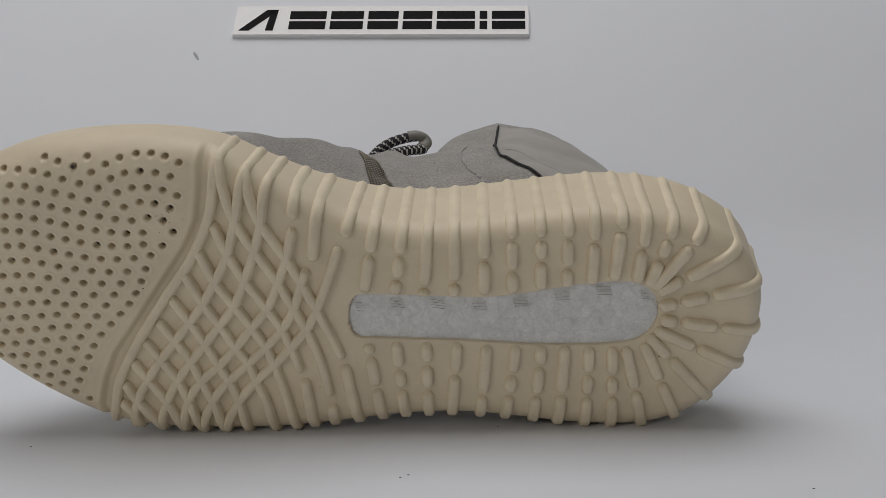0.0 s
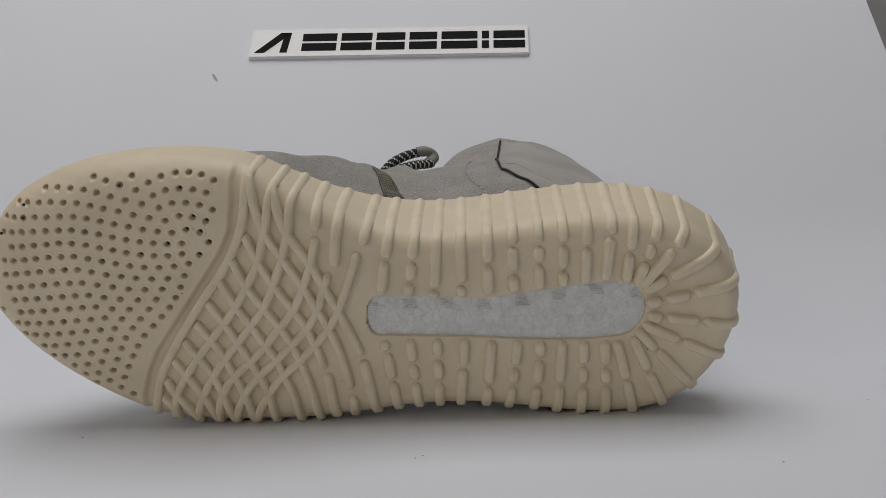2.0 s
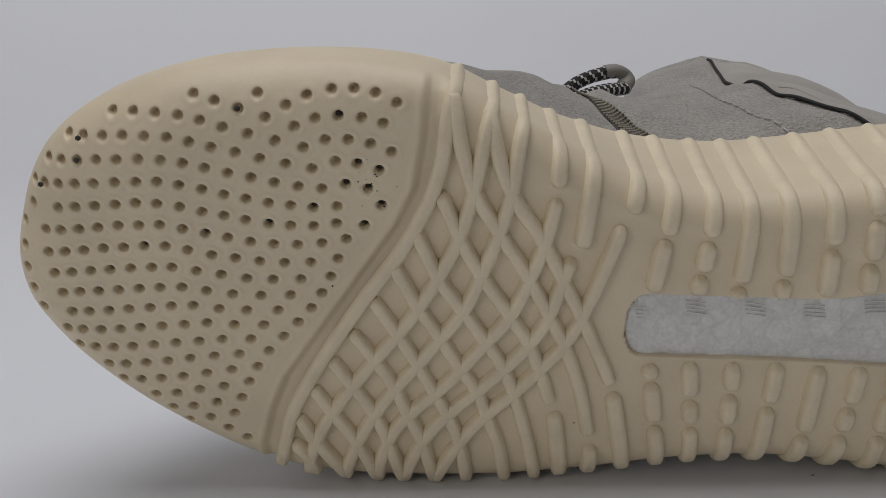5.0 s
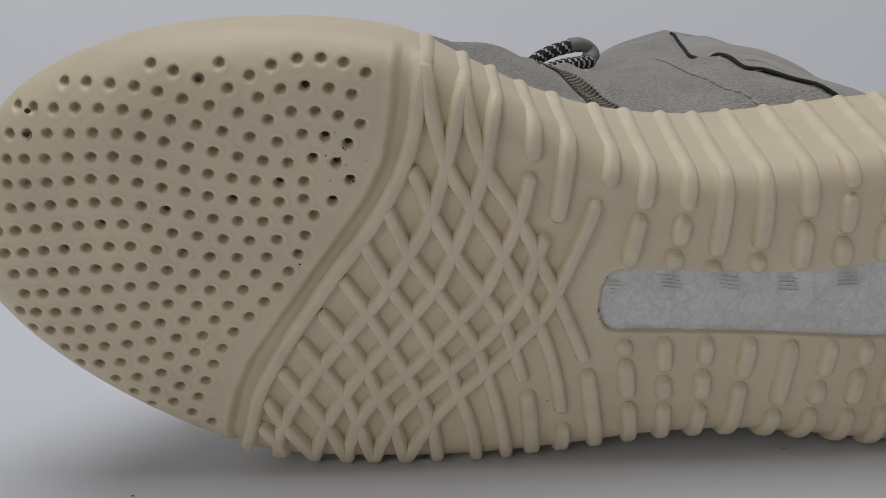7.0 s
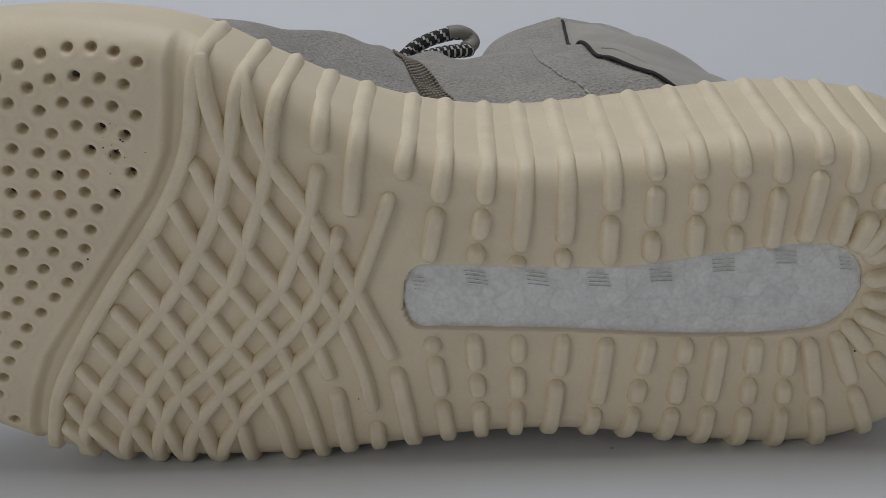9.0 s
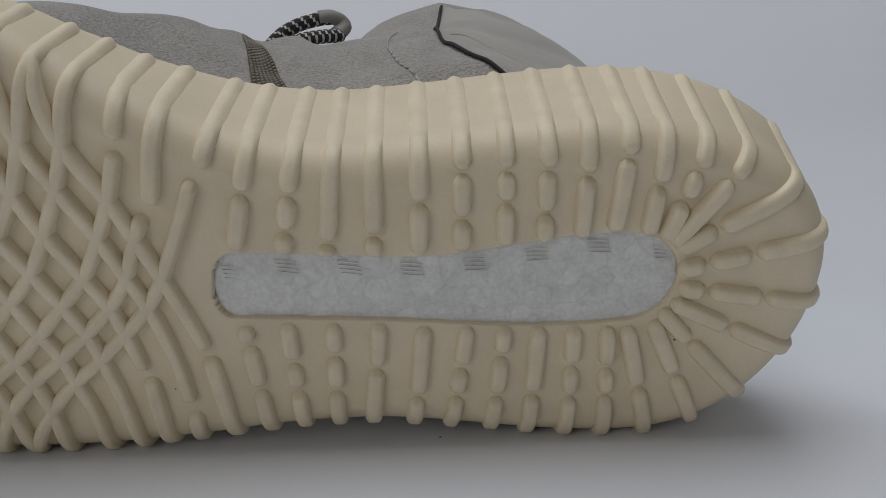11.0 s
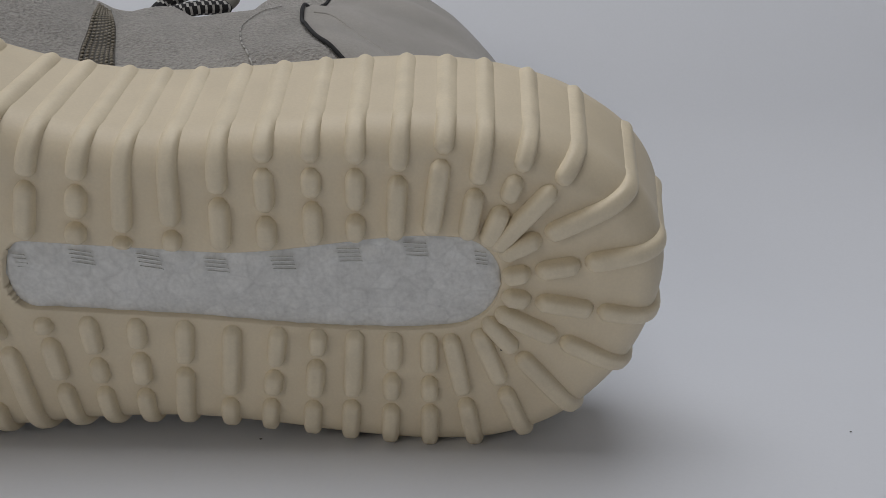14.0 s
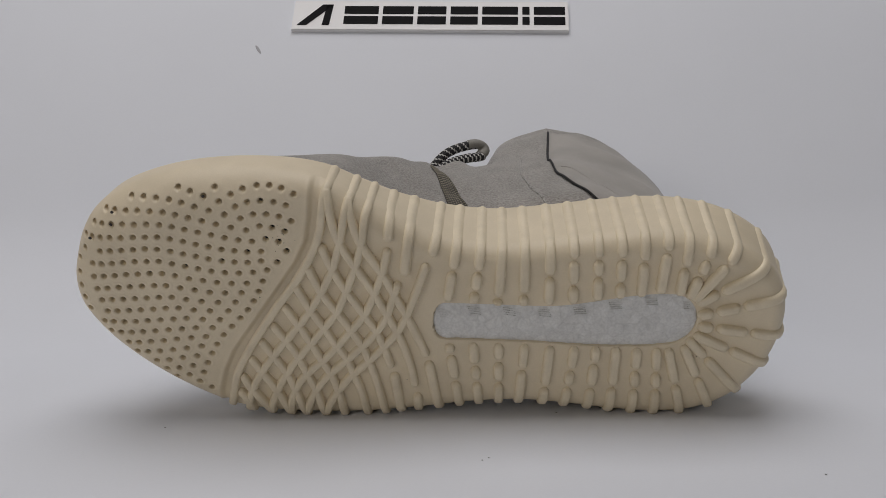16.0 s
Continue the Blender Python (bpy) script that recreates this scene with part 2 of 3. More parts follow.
def profile(k, u):
    """Place on the rim's profile at outline index k: u 0..1 over the rounded edge, 1..2 along the side wall."""
    k = np.asarray(k) % len(RING)
    base, out, e, d = RING[k], NORMAL[k], EDGE[k], DROP[k]
    low = base - out * np.asarray(e)[..., None]
    y0 = tread_y(low[..., 0], low[..., 1])
    phi = np.clip(u, 0, 1) * np.pi / 2
    w = np.clip(u - 1, 0, 1.05)
    inset = e * (1 - np.sin(phi)) - FLARE[k] * w
    y = y0 + d * (1 - np.cos(phi)) + (RIM[k] - y0 - d) * w
    xz = base - out * np.asarray(inset)[..., None]
    return np.stack([xz[..., 0], y, xz[..., 1]], -1)


# curves on the tread, in millimetres
RIDGE = [(-74.6, 111.0), (-75.1, 101.3), (-76.5, 91.4), (-81.1, 79.5), (-88.0, 67.2), (-93.8, 59.2), (-101.1, 47.7), (-107.2, 37.5), (-111.9, 28.8), (-116.0, 19.9), (-118.2, 8.0)]
GROOVE = [(-80.9, 114.6), (-81.6, 101.1), (-83.4, 88.3), (-88.1, 77.8), (-95.2, 67.0), (-102.5, 55.8), (-110.0, 44.2), (-117.8, 32.2), (-122.0, 21.6), (-124.8, 9.8)]
ridge_line = np.array(RIDGE)[::-1] / 1000
groove_line = np.array(GROOVE)[::-1] / 1000


def ridge_x(z):
    return np.interp(z, ridge_line[:, 1], ridge_line[:, 0])


def groove_x(z):
    return np.interp(z, groove_line[:, 1], groove_line[:, 0])


def window_span(x):
    """Lower and upper edge of the foam window across the tread, and whether x lies in it."""
    low = 0.0421 + 0.0018 * smoothstep(0.07, 0.092, x) - 0.0009 * np.exp(-(((x - 0.050) / 0.02) ** 2))
    high = 0.0603 + 0.0081 * smoothstep(0.024, 0.082, x)
    left, right = np.clip((-0.0185 - x) / 0.0060, 0, 1), np.clip((x - 0.0840) / 0.0122, 0, 1)
    shrink = np.sqrt(1 - left**2.4) * np.sqrt(1 - right**2)
    mid = 0.5 * (low + high)
    half = 0.5 * (high - low) * shrink
    return mid - half, mid + half, (x > -0.0245) & (x < 0.0962)


VENT_X = (-147.99, 32.59, 9.78, -1.28, 3.72, 20.9, -2.86, 0.82, 12.75, -1.69, -0.61, -2.1, 5.14, 3.33, 3.64, -8.09, 2.35, 14.25, 4.17, 3.06, 25.78, 2.01)
VENT_Z = (70.16, 0.02, -46.85, -6.58, 2.26, 2.91, -3.89, 2.78, 3.88, 6.2, -0.06, 4.59, 3.2, -5.4, -7.66, 7.31, 3.12, 13.05, 9.58, 14.62, 7.5, 0.84)


def vent(i, j):
    """Place of vent i of row j: rows level round the tip, with a bend where they turn towards the arch."""
    u, v, k = i / 6, (j - 6) / 8, max(0, i) / 6
    terms = (1, u, v, u * u, u * v, v * v, u**3, u * u * v, u * v * v, v**3, v**4, u * v**3, u * u * v * v, k, k * v, k * v * v, k * k, k * k * v, k**3, k * v**3, k * k * v * v, k**3 * v)
    return sum(a * b for a, b in zip(VENT_X, terms)), sum(a * b for a, b in zip(VENT_Z, terms))


def hole_places():
    """The vents of the toe: curved rows round the tip that meet a small slanted field towards the arch."""
    rows = [(j, -8 if j > 0 else (2, 0, -3)[j + 2], (3, 4, 5, 6, 7, 8, 8, 8)[j + 2] if j < 6 else 9) for j in range(-2, 19)]
    spots = [vent(i, j) for j, first, last in rows for i in range(first, last + 1)]
    for j, count in enumerate((5, 5, 4, 3, 2)):
        for i in range(count):
            spots.append((-110.31 + 6.06 * i + 2.3 * j - 0.09 * i * i - 0.09 * i * j + 0.05 * j * j, 110.53 + 2.12 * i - 4.76 * j - 0.55 * i * i - 0.66 * i * j - 0.16 * j * j))
    spots += [(-91.2, 83.4), (-95.6, 77.8)]
    out = []
    for x, z in spots:
        x, z = (x + random.uniform(-0.12, 0.12)) / 1000, (z + random.uniform(-0.12, 0.12)) / 1000
        k = int(np.argmin(((RING - (x, z)) ** 2).sum(1)))
        depth = -float((np.array((x, z)) - RING[k]) @ NORMAL[k])
        if depth > 0.0036 and x < groove_x(z) - 0.0042 and all(math.hypot(x - a, z - b) > 0.0040 for a, b in out):
            out.append((x, z))
    return np.array(out)


HOLES = hole_places()


def relief(x, z):
    """How far the tread lies behind its plane."""
    wave = np.zeros_like(x)
    g, r = groove_x(z), ridge_x(z)
    band = (x > -0.135) & (x < -0.06)
    wave += band * 0.0016 * smoothstep(-0.0012, 0.0022, x - g) * (1 - smoothstep(-0.003, 0.0005, x - r))
    wave -= band * 0.0005 * np.exp(-(((x - g) / 0.0014) ** 2))
    low, high, inside = window_span(x)
    edge = np.minimum(z - low, high - z)
    wave += inside * 0.0060 * smoothstep(-0.0002, 0.0005, edge)
    toe = np.where(x < -0.075)[0]
    for hx, hz in HOLES:
        near = toe[(np.abs(x[toe] - hx) < 0.004) & (np.abs(z[toe] - hz) < 0.004)]
        if len(near):
            d = np.hypot((x[near] - hx) / 1.12, z[near] - hz + 0.0002)
            wave[near] += 0.0034 * (1 - smoothstep(0.0006, 0.0014, d)) - 0.00016 * np.exp(-(((d - 0.0021) / 0.0006) ** 2))
    return wave


def outsole():
    """One closed shell: tread face, rounded edge, side wall and the lip under the suede."""
    toe = np.array([k for k in range(len(RING)) if RING[k, 0] < -0.07])
    rest = np.array([k for k in range(len(RING)) if RING[k, 0] >= -0.07])
    keep = np.sort(np.r_[toe, rest[::3]])
    n = len(keep)
    inner = RING[keep] - NORMAL[keep] * EDGE[keep][:, None]
    f = (RING[keep, 0] + 0.189) / 0.32
    spine = np.stack([-0.140 + 0.225 * f, 0.062 - 0.008 * f], 1)
    rows = []
    for u in np.linspace(0, 1, 180, endpoint=False):
        xz = spine + (inner - spine) * u
        rows.append(np.stack([xz[:, 0], tread_y(inner[:, 0], inner[:, 1]) * u + tread_y(xz[:, 0], xz[:, 1]) * (1 - u) + relief(xz[:, 0].copy(), xz[:, 1].copy()), xz[:, 1]], 1))
    for u in np.r_[np.linspace(0, 0.8, 56), np.linspace(0.83, 1, 6), np.linspace(1.12, 2, 8)]:
        p = profile(keep, np.full(n, u))
        if u < 1:
            p[:, 1] += relief(p[:, 0].copy(), p[:, 2].copy()) * smoothstep(1.0, 0.8, u)
        rows.append(p)
    lip = profile(keep, np.full(n, 2.0))
    for inset, back in ((0.0012, 0.0012), (0.004, 0.0015), (0.010, 0.000)):
        q = lip.copy()
        q[:, 1] += back
        q[:, [0, 2]] -= NORMAL[keep] * inset
        rows.append(q)
    verts = np.concatenate(rows)
    faces = grid_faces(len(rows), n, wrap=True)
    me = bpy.data.meshes.new("outsole")
    me.from_pydata(verts.tolist(), [], faces)
    me.materials.append(RUBBER)
    me.polygons.foreach_set("use_smooth", [True] * len(me.polygons))
    me.update()
    ob = new("outsole", me)
    ob.parent = shoe
    ob["label"] = "cream rubber outsole with perforated toe"
    return ob


SOLE = outsole()


def rib_mesh(name, path, normals, half, height, parent, fade=None, caps=(True, True), mat=None):
    """A half-round rib along a path that lies on the sole, with rounded ends."""
    path, normals = np.array(path), np.array(normals)
    s = np.r_[0, np.cumsum(np.linalg.norm(np.diff(path, axis=0), axis=1))]
    if s[-1] < 0.0015:
        return None
    at = np.unique(np.r_[np.linspace(0, s[-1], max(5, int(s[-1] / 0.0016))), half * np.array([0.06, 0.2, 0.45, 0.75]), s[-1] - half * np.array([0.06, 0.2, 0.45, 0.75])])
    at = at[(at >= 0) & (at <= s[-1])]
    p = np.stack([np.interp(at, s, path[:, k]) for k in range(3)], 1)
    nm = np.stack([np.interp(at, s, normals[:, k]) for k in range(3)], 1)
    nm /= np.linalg.norm(nm, axis=1)[:, None]
    for _ in range(10):
        if len(p) > 9:
            p[2:-2] += 0.25 * (p[1:-3] + p[3:-1] - 2 * p[2:-2])
            nm[2:-2] += 0.25 * (nm[1:-3] + nm[3:-1] - 2 * nm[2:-2])
    nm /= np.linalg.norm(nm, axis=1)[:, None]
    tan = np.gradient(p, axis=0)
    tan /= np.linalg.norm(tan, axis=1)[:, None]
    side = np.cross(tan, nm)
    side /= np.linalg.norm(side, axis=1)[:, None]
    f = np.ones(len(at))
    if caps[0]:
        f = np.minimum(f, np.sqrt(np.clip(1 - np.clip(1 - at / half, 0, 1) ** 2, 0, 1)))
    if caps[1]:
        f = np.minimum(f, np.sqrt(np.clip(1 - np.clip(1 - (s[-1] - at) / half, 0, 1) ** 2, 0, 1)))
    rise = np.interp(at, s, fade) if fade is not None else np.ones(len(at))
    a = np.sin(np.linspace(-1, 1, 13) * np.pi / 2)
    bell, swelling = (1 - np.abs(a) ** 4.0) ** 0.5, 0.5 + 0.5 * np.cos(np.pi * a)
    verts = []
    for k in range(len(at)):
        over = float(smoothstep(0.3, 1.0, 1 + nm[k, 1]) * smoothstep(-0.3, 0.4, nm[k, 2]))
        w = half * (0.12 + 0.88 * f[k]) * (1 + 0.10 * over)
        for u, h in zip(a, bell * (1 - 0.5 * over) + swelling * 0.5 * over):
            verts.append(p[k] + side[k] * u * w + nm[k] * (height * rise[k] * h * f[k] - 0.0004))
    ob = mesh_object(name, verts, grid_faces(len(at), len(a)), mat or RIB, parent)
    crown = np.outer(f * smoothstep(-0.55, -0.85, nm[:, 1]), (1 - np.abs(a)) ** 0.8)
    ob.data.attributes.new("crown", "FLOAT", "POINT").data.foreach_set("value", crown.ravel())
    return ob


def on_tread(xz):
    """Place and outward normal on the tread face."""
    p, nm = [], []
    for x, z in xz:
        k = int(np.argmin(((RING - (x, z)) ** 2).sum(1)))
        depth = -float((np.array((x, z)) - RING[k]) @ NORMAL[k])
        s = min(1.0, max(0.0, 1 - depth / EDGE[k]))
        phi = math.asin(s)
        p.append((x, tread_y(x, z) + DROP[k] * (1 - math.cos(phi)), z))
        nm.append((NORMAL[k, 0] * s, -math.cos(phi), NORMAL[k, 1] * s))
    return np.array(p), np.array(nm)


def over_edge(xz, reach=2.0, leave=None):
    """The rest of a rib from a point of the tread, over the rounded edge and along the side wall; leave is the outline index that it runs to."""
    k = int(np.argmin(((RING - xz) ** 2).sum(1)))
    depth = -float((np.asarray(xz) - RING[k]) @ NORMAL[k])
    first = math.asin(min(0.98, max(0.0, 1 - depth / EDGE[k]))) * 2 / math.pi
    us = np.r_[np.linspace(first, 1, 9), np.linspace(1.1, reach, 6)]
    n = len(RING)
    shift = 0 if leave is None else (leave - k + n // 2) % n - n // 2
    ks = (k + np.round(shift * np.clip((us - first) / (1 - first), 0, 1))).astype(int) % n
    p = profile(ks, us)
    phi = np.clip(us, 0, 1) * np.pi / 2
    out = np.stack([NORMAL[ks, 0], np.zeros(len(us)), NORMAL[ks, 1]], 1)
    nm = out * np.sin(phi)[:, None] + np.array((0, -1, 0)) * np.cos(phi)[:, None]
    return p, nm


HALF, HIGH, GAP = 0.00245, 0.0033, 0.00050


def fading(p, nm):
    """Ribs grow lower over the edge, most on the upward side, and swell again where they end at the rim."""
    on_side = np.clip(1 + nm[:, 1], 0, 1)
    upward = smoothstep(-0.3, 0.5, nm[:, 2])
    low = 1 - on_side * (0.16 + 0.46 * upward)
    s = np.r_[0, np.cumsum(np.linalg.norm(np.diff(p, axis=0), axis=1))]
    for from_end, side in ((s[-1] - s, on_side[-1]), (s, on_side[0])):
        if side > 0.9:
            low += 0.14 * smoothstep(0.012, 0.003, from_end)
    return low


def straight_rib(x0, z0, x1, z1, breaks, half=HALF):
    """A rib from the window to the rim, cut into studs at the given fractions."""
    a, b = np.array((x0, z0)) / 1000, np.array((x1, z1)) / 1000
    edge = b
    for f in np.linspace(0.2, 1.4, 121):
        edge = a + (b - a) * f
        k = int(np.argmin(((RING - edge) ** 2).sum(1)))
        if -float((edge - RING[k]) @ NORMAL[k]) < 0.35 * EDGE[k]:
            break
    leave = None
    for f in np.linspace(0.5, 1.8, 131):
        spot = a + (b - a) * f
        leave = int(np.argmin(((RING - spot) ** 2).sum(1)))
        if (spot - RING[leave]) @ NORMAL[leave] > -0.0003:
            break
    total = np.linalg.norm(b - a)
    cuts = [0.0, *breaks, 1.0]
    for n, (u, v) in enumerate(zip(cuts[:-1], cuts[1:])):
        last = n == len(cuts) - 2
        lo = u + (GAP / total if n else 0)
        if last:
            start = a + (b - a) * lo
            if (edge - start) @ (b - a) > 0.00004:
                p, nm = on_tread(np.linspace(start, edge, 14))
                pe, ne = over_edge(edge, 2.03, leave)
                p, nm = np.vstack([p[:-1], pe]), np.vstack([nm[:-1], ne])
            else:
                p, nm = over_edge(start, 2.03, leave)
        else:
            flat = np.linspace(a + (b - a) * lo, a + (b - a) * (v - GAP / total), 8)
            p, nm = on_tread(flat)
        rib_mesh("rib", p, nm, half * random.uniform(0.96, 1.05), HIGH * random.uniform(0.95, 1.05), SOLE, fading(p, nm))


UPPER = [
    (-26.2, 83.0, -23.0, 96.9, ()),
    (-18.6, 61.2, -14.6, 92.0, (0.51,)),
    (-6.6, 60.7, -3.8, 92.4, (0.20, 0.505)),
    (4.4, 60.2, 5.6, 92.6, (0.12,)),
    (16.2, 60.4, 15.4, 93.7, (0.18,)),
    (27.8, 61.5, 26.4, 96.1, (0.41,)),
    (38.8, 62.5, 36.6, 99.1, (0.25, 0.587)),
    (49.8, 64.3, 47.4, 101.4, (0.32, 0.553)),
    (59.8, 65.8, 58.0, 101.8, (0.22, 0.545)),
    (69.2, 67.1, 68.6, 102.3, (0.49,)),
    (77.6, 68.9, 79.6, 102.7, (0.60,)),
    (86.4, 68.3, 89.0, 101.0, (0.43,)),
]
HEEL = [
    (91.2, 66.9, 101.0, 99.4, (0.35, 0.6)),
    (93.0, 66.1, 113.7, 94.2, (0.64,)),
    (94.7, 64.6, 124.9, 82.3, (0.34,)),
    (96.1, 58.7, 131.2, 67.9, (0.22, 0.56)),
    (96.7, 53.4, 132.3, 49.9, (0.23, 0.68)),
    (95.7, 49.2, 128.0, 35.5, (0.53,)),
    (93.1, 46.7, 117.1, 22.8, (0.4,)),
    (91.5, 43.3, 106.6, 13.8, (0.565,)),
]
LOWER = [
    (84.7, 41.5, 93.9, 10.5, (0.61,)),
    (79.5, 41.4, 82.3, 8.9, (0.385, 0.66)),
    (70.4, 41.2, 71.7, 8.2, (0.36, 0.655)),
    (60.8, 41.1, 60.9, 7.8, (0.63,)),
    (51.6, 40.9, 50.6, 8.1, (0.265, 0.66)),
    (41.6, 40.8, 39.3, 8.7, (0.39, 0.67)),
    (30.1, 40.6, 28.9, 9.6, (0.7,)),
    (18.3, 41.2, 17.4, 9.9, (0.43,)),
    (6.1, 41.0, 7.8, 10.4, (0.31, 0.67)),
    (-5.8, 40.8, -1.8, 9.4, (0.37, 0.65)),
    (-16.9, 39.8, -11.1, 8.4, (0.17, 0.61)),
    (-30.9, 13.0, -30.5, 5.6, ()),
    (-26.2, 30.6, -21.1, 7.6, ()),
    (-42.1, 23.9, -38.8, 3.5, ()),
]
FORE = [(-45.9, 89.3, -46.2, 102.4, ()), (-38.5, 73.2, -36.0, 103.4, ())]
for row in UPPER + HEEL + LOWER + FORE:
    straight_rib(*row)

SLANT = [
    [(-65.2, 111.8), (-65.6, 99.1), (-67.5, 88.1), (-70.6, 75.2), (-75.9, 63.8), (-80.8, 54.7), (-86.2, 46.9), (-92.4, 38.9), (-98.5, 30.5), (-104.2, 21.8), (-109.2, 12.2), (-110.8, 4.4)],
    [(-56.7, 108.1), (-57.0, 95.2), (-57.7, 87.4), (-60.3, 77.0), (-64.4, 64.9), (-68.6, 54.2), (-74.6, 46.3), (-80.6, 37.8), (-86.6, 30.4), (-92.2, 21.9), (-97.2, 12.2), (-100.6, 2.7)],
    [(-45.9, 86.7), (-48.2, 74.3), (-51.6, 64.4), (-55.9, 53.2), (-62.2, 45.4), (-68.8, 36.5), (-75.6, 28.7), (-83.1, 21.8), (-88.7, 13.1), (-91.6, 1.9)],
]
SLANT_END = [
    [(-40.5, 70.5), (-42.9, 64.5), (-45.5, 53.4), (-50.3, 45.1), (-56.8, 37.4), (-63.6, 30.3), (-71.9, 22.4), (-78.8, 13.4), (-83.9, 1.0)],
    [(-28.3, 79.9), (-32.9, 64.8), (-36.8, 53.6), (-40.8, 45.2), (-47.1, 37.5), (-53.8, 29.7), (-61.3, 22.6), (-68.2, 13.4), (-75.0, 0.6)],
]
CROSS = [
    [(-74.0, 112.0), (-70.9, 98.6), (-67.5, 88.1), (-60.3, 77.0), (-51.6, 64.4), (-45.5, 53.4), (-40.8, 45.2), (-34.9, 30.1), (-31.8, 16.2)],
    [(-65.2, 109.5), (-62.0, 98.2), (-57.7, 87.4), (-48.2, 74.3), (-42.9, 64.5), (-36.8, 53.6), (-31.8, 43.5), (-26.7, 32.7)],
    [(-76.0, 87.6), (-70.6, 75.2), (-64.4, 64.9), (-55.9, 53.2), (-50.3, 45.1), (-47.1, 37.5), (-43.1, 26.1)],
]
CROSS_LOW = [
    [(-82.2, 77.3), (-75.9, 63.8), (-68.6, 54.2), (-62.2, 45.4), (-56.8, 37.4), (-53.8, 29.7), (-49.7, 17.3), (-46.2, 3.4)],
    [(-88.0, 67.8), (-80.8, 54.7), (-74.6, 46.3), (-68.8, 36.5), (-63.6, 30.3), (-61.3, 22.6), (-57.3, 13.6), (-54.8, 1.8)],
    [(-93.4, 57.2), (-86.2, 46.9), (-80.6, 37.8), (-75.6, 28.7), (-71.9, 22.4), (-68.2, 13.4), (-65.7, 0.7)],
    [(-99.0, 47.4), (-92.4, 38.9), (-86.6, 30.4), (-83.1, 21.8), (-78.8, 13.4), (-75.3, 0.6)],
    [(-104.6, 39.0), (-98.5, 30.5), (-92.2, 21.9), (-88.7, 13.1), (-84.2, 0.5)],
    [(-109.8, 29.9), (-104.2, 21.8), (-97.2, 12.2), (-91.7, 1.3)],
    [(-113.8, 20.4), (-109.2, 12.2), (-100.6, 2.3)],
    [(-115.9, 11.8), (-108.9, 5.0)],
]


def curved_rib(points, start=False, end=False, half=0.00208, high=HIGH, clear=0.4):
    """A rib along a curve of the tread; start and end say where it runs over the edge."""
    xz = spline(np.array(points, float) / 1000, max(12, 7 * len(points)))
    ks = [int(np.argmin(((RING - q) ** 2).sum(1))) for q in xz]
    inside = [-float((q - RING[k]) @ NORMAL[k]) / EDGE[k] for q, k in zip(xz, ks)]
    keep = [n for n, v in enumerate(inside) if v > clear]
    xz = xz[keep[0] : keep[-1] + 1]
    p, nm = on_tread(xz)
    if start:
        a, b = over_edge(xz[0], 2.03)
        p, nm = np.vstack([a[::-1], p[1:]]), np.vstack([b[::-1], nm[1:]])
    if end:
        a, b = over_edge(xz[-1], 1.5)
        p, nm = np.vstack([p[:-1], a]), np.vstack([nm[:-1], b])
    rib_mesh("rib", p, nm, half, high, SOLE, fading(p, nm))


for k, row in enumerate(SLANT + SLANT_END):
    curved_rib(row, start=k < 2, end=True, high=HIGH * 1.12)
for row in CROSS:
    curved_rib(row, high=HIGH * 1.1, clear=0.12)
for row in CROSS_LOW:
    curved_rib(row, end=True, high=HIGH * 1.1)
curved_rib(RIDGE, start=True, end=True, half=0.0021, high=0.0032)


def foam_window():
    """The white foam that shows through the sole, pebbled by its beads."""
    xs, m = np.linspace(-0.0250, 0.0968, 220), 40
    low, high, _ = window_span(xs)
    low, high = low - 0.0006, high + 0.0006
    verts = []
    for v in np.linspace(0, 1, m):
        for x, a, b in zip(xs, low, high):
            z = a + (b - a) * v
            bead = noise.voronoi(Vector((x * 190, z * 190, 0.3)))[0]
            lump = 0.0007 * (bead[1] - bead[0])
            verts.append((x, tread_y(x, z) + 0.0017 - min(lump, 0.0006) - 0.0007 * math.sin(math.pi * min(1, max(0, v))), z))
    return mesh_object("foam_window", verts, grid_faces(m, len(xs)), FOAM, shoe, "white pebbled foam showing through the sole")


FOAM_PART = foam_window()


def foam_marks():
    """Short moulded lines in groups of four along the foam's upper edge."""
    mat = material("grey_mould_line", (0.70, 0.705, 0.69), 0.6)
    for k in range(8):
        x = -0.0225 + 0.0161 * k
        top = float(window_span(np.array([x]))[1][0])
        bm = bmesh.new()
        for j in range(4):
            z = top - 0.0020 - 0.0011 * j
            wide = 0.0056 if 0 < k < 7 else 0.003
            box(bm, (wide, 0.0003, 0.00028), (x + 0.0003 * j + (0.0015 if k == 0 else 0), tread_y(x, z) + 0.00075, z), 0, Matrix.Rotation(radians(6 * math.sin(k)), 4, "Y"))
        part("mould_line", bm, mat, FOAM_PART)


foam_marks()


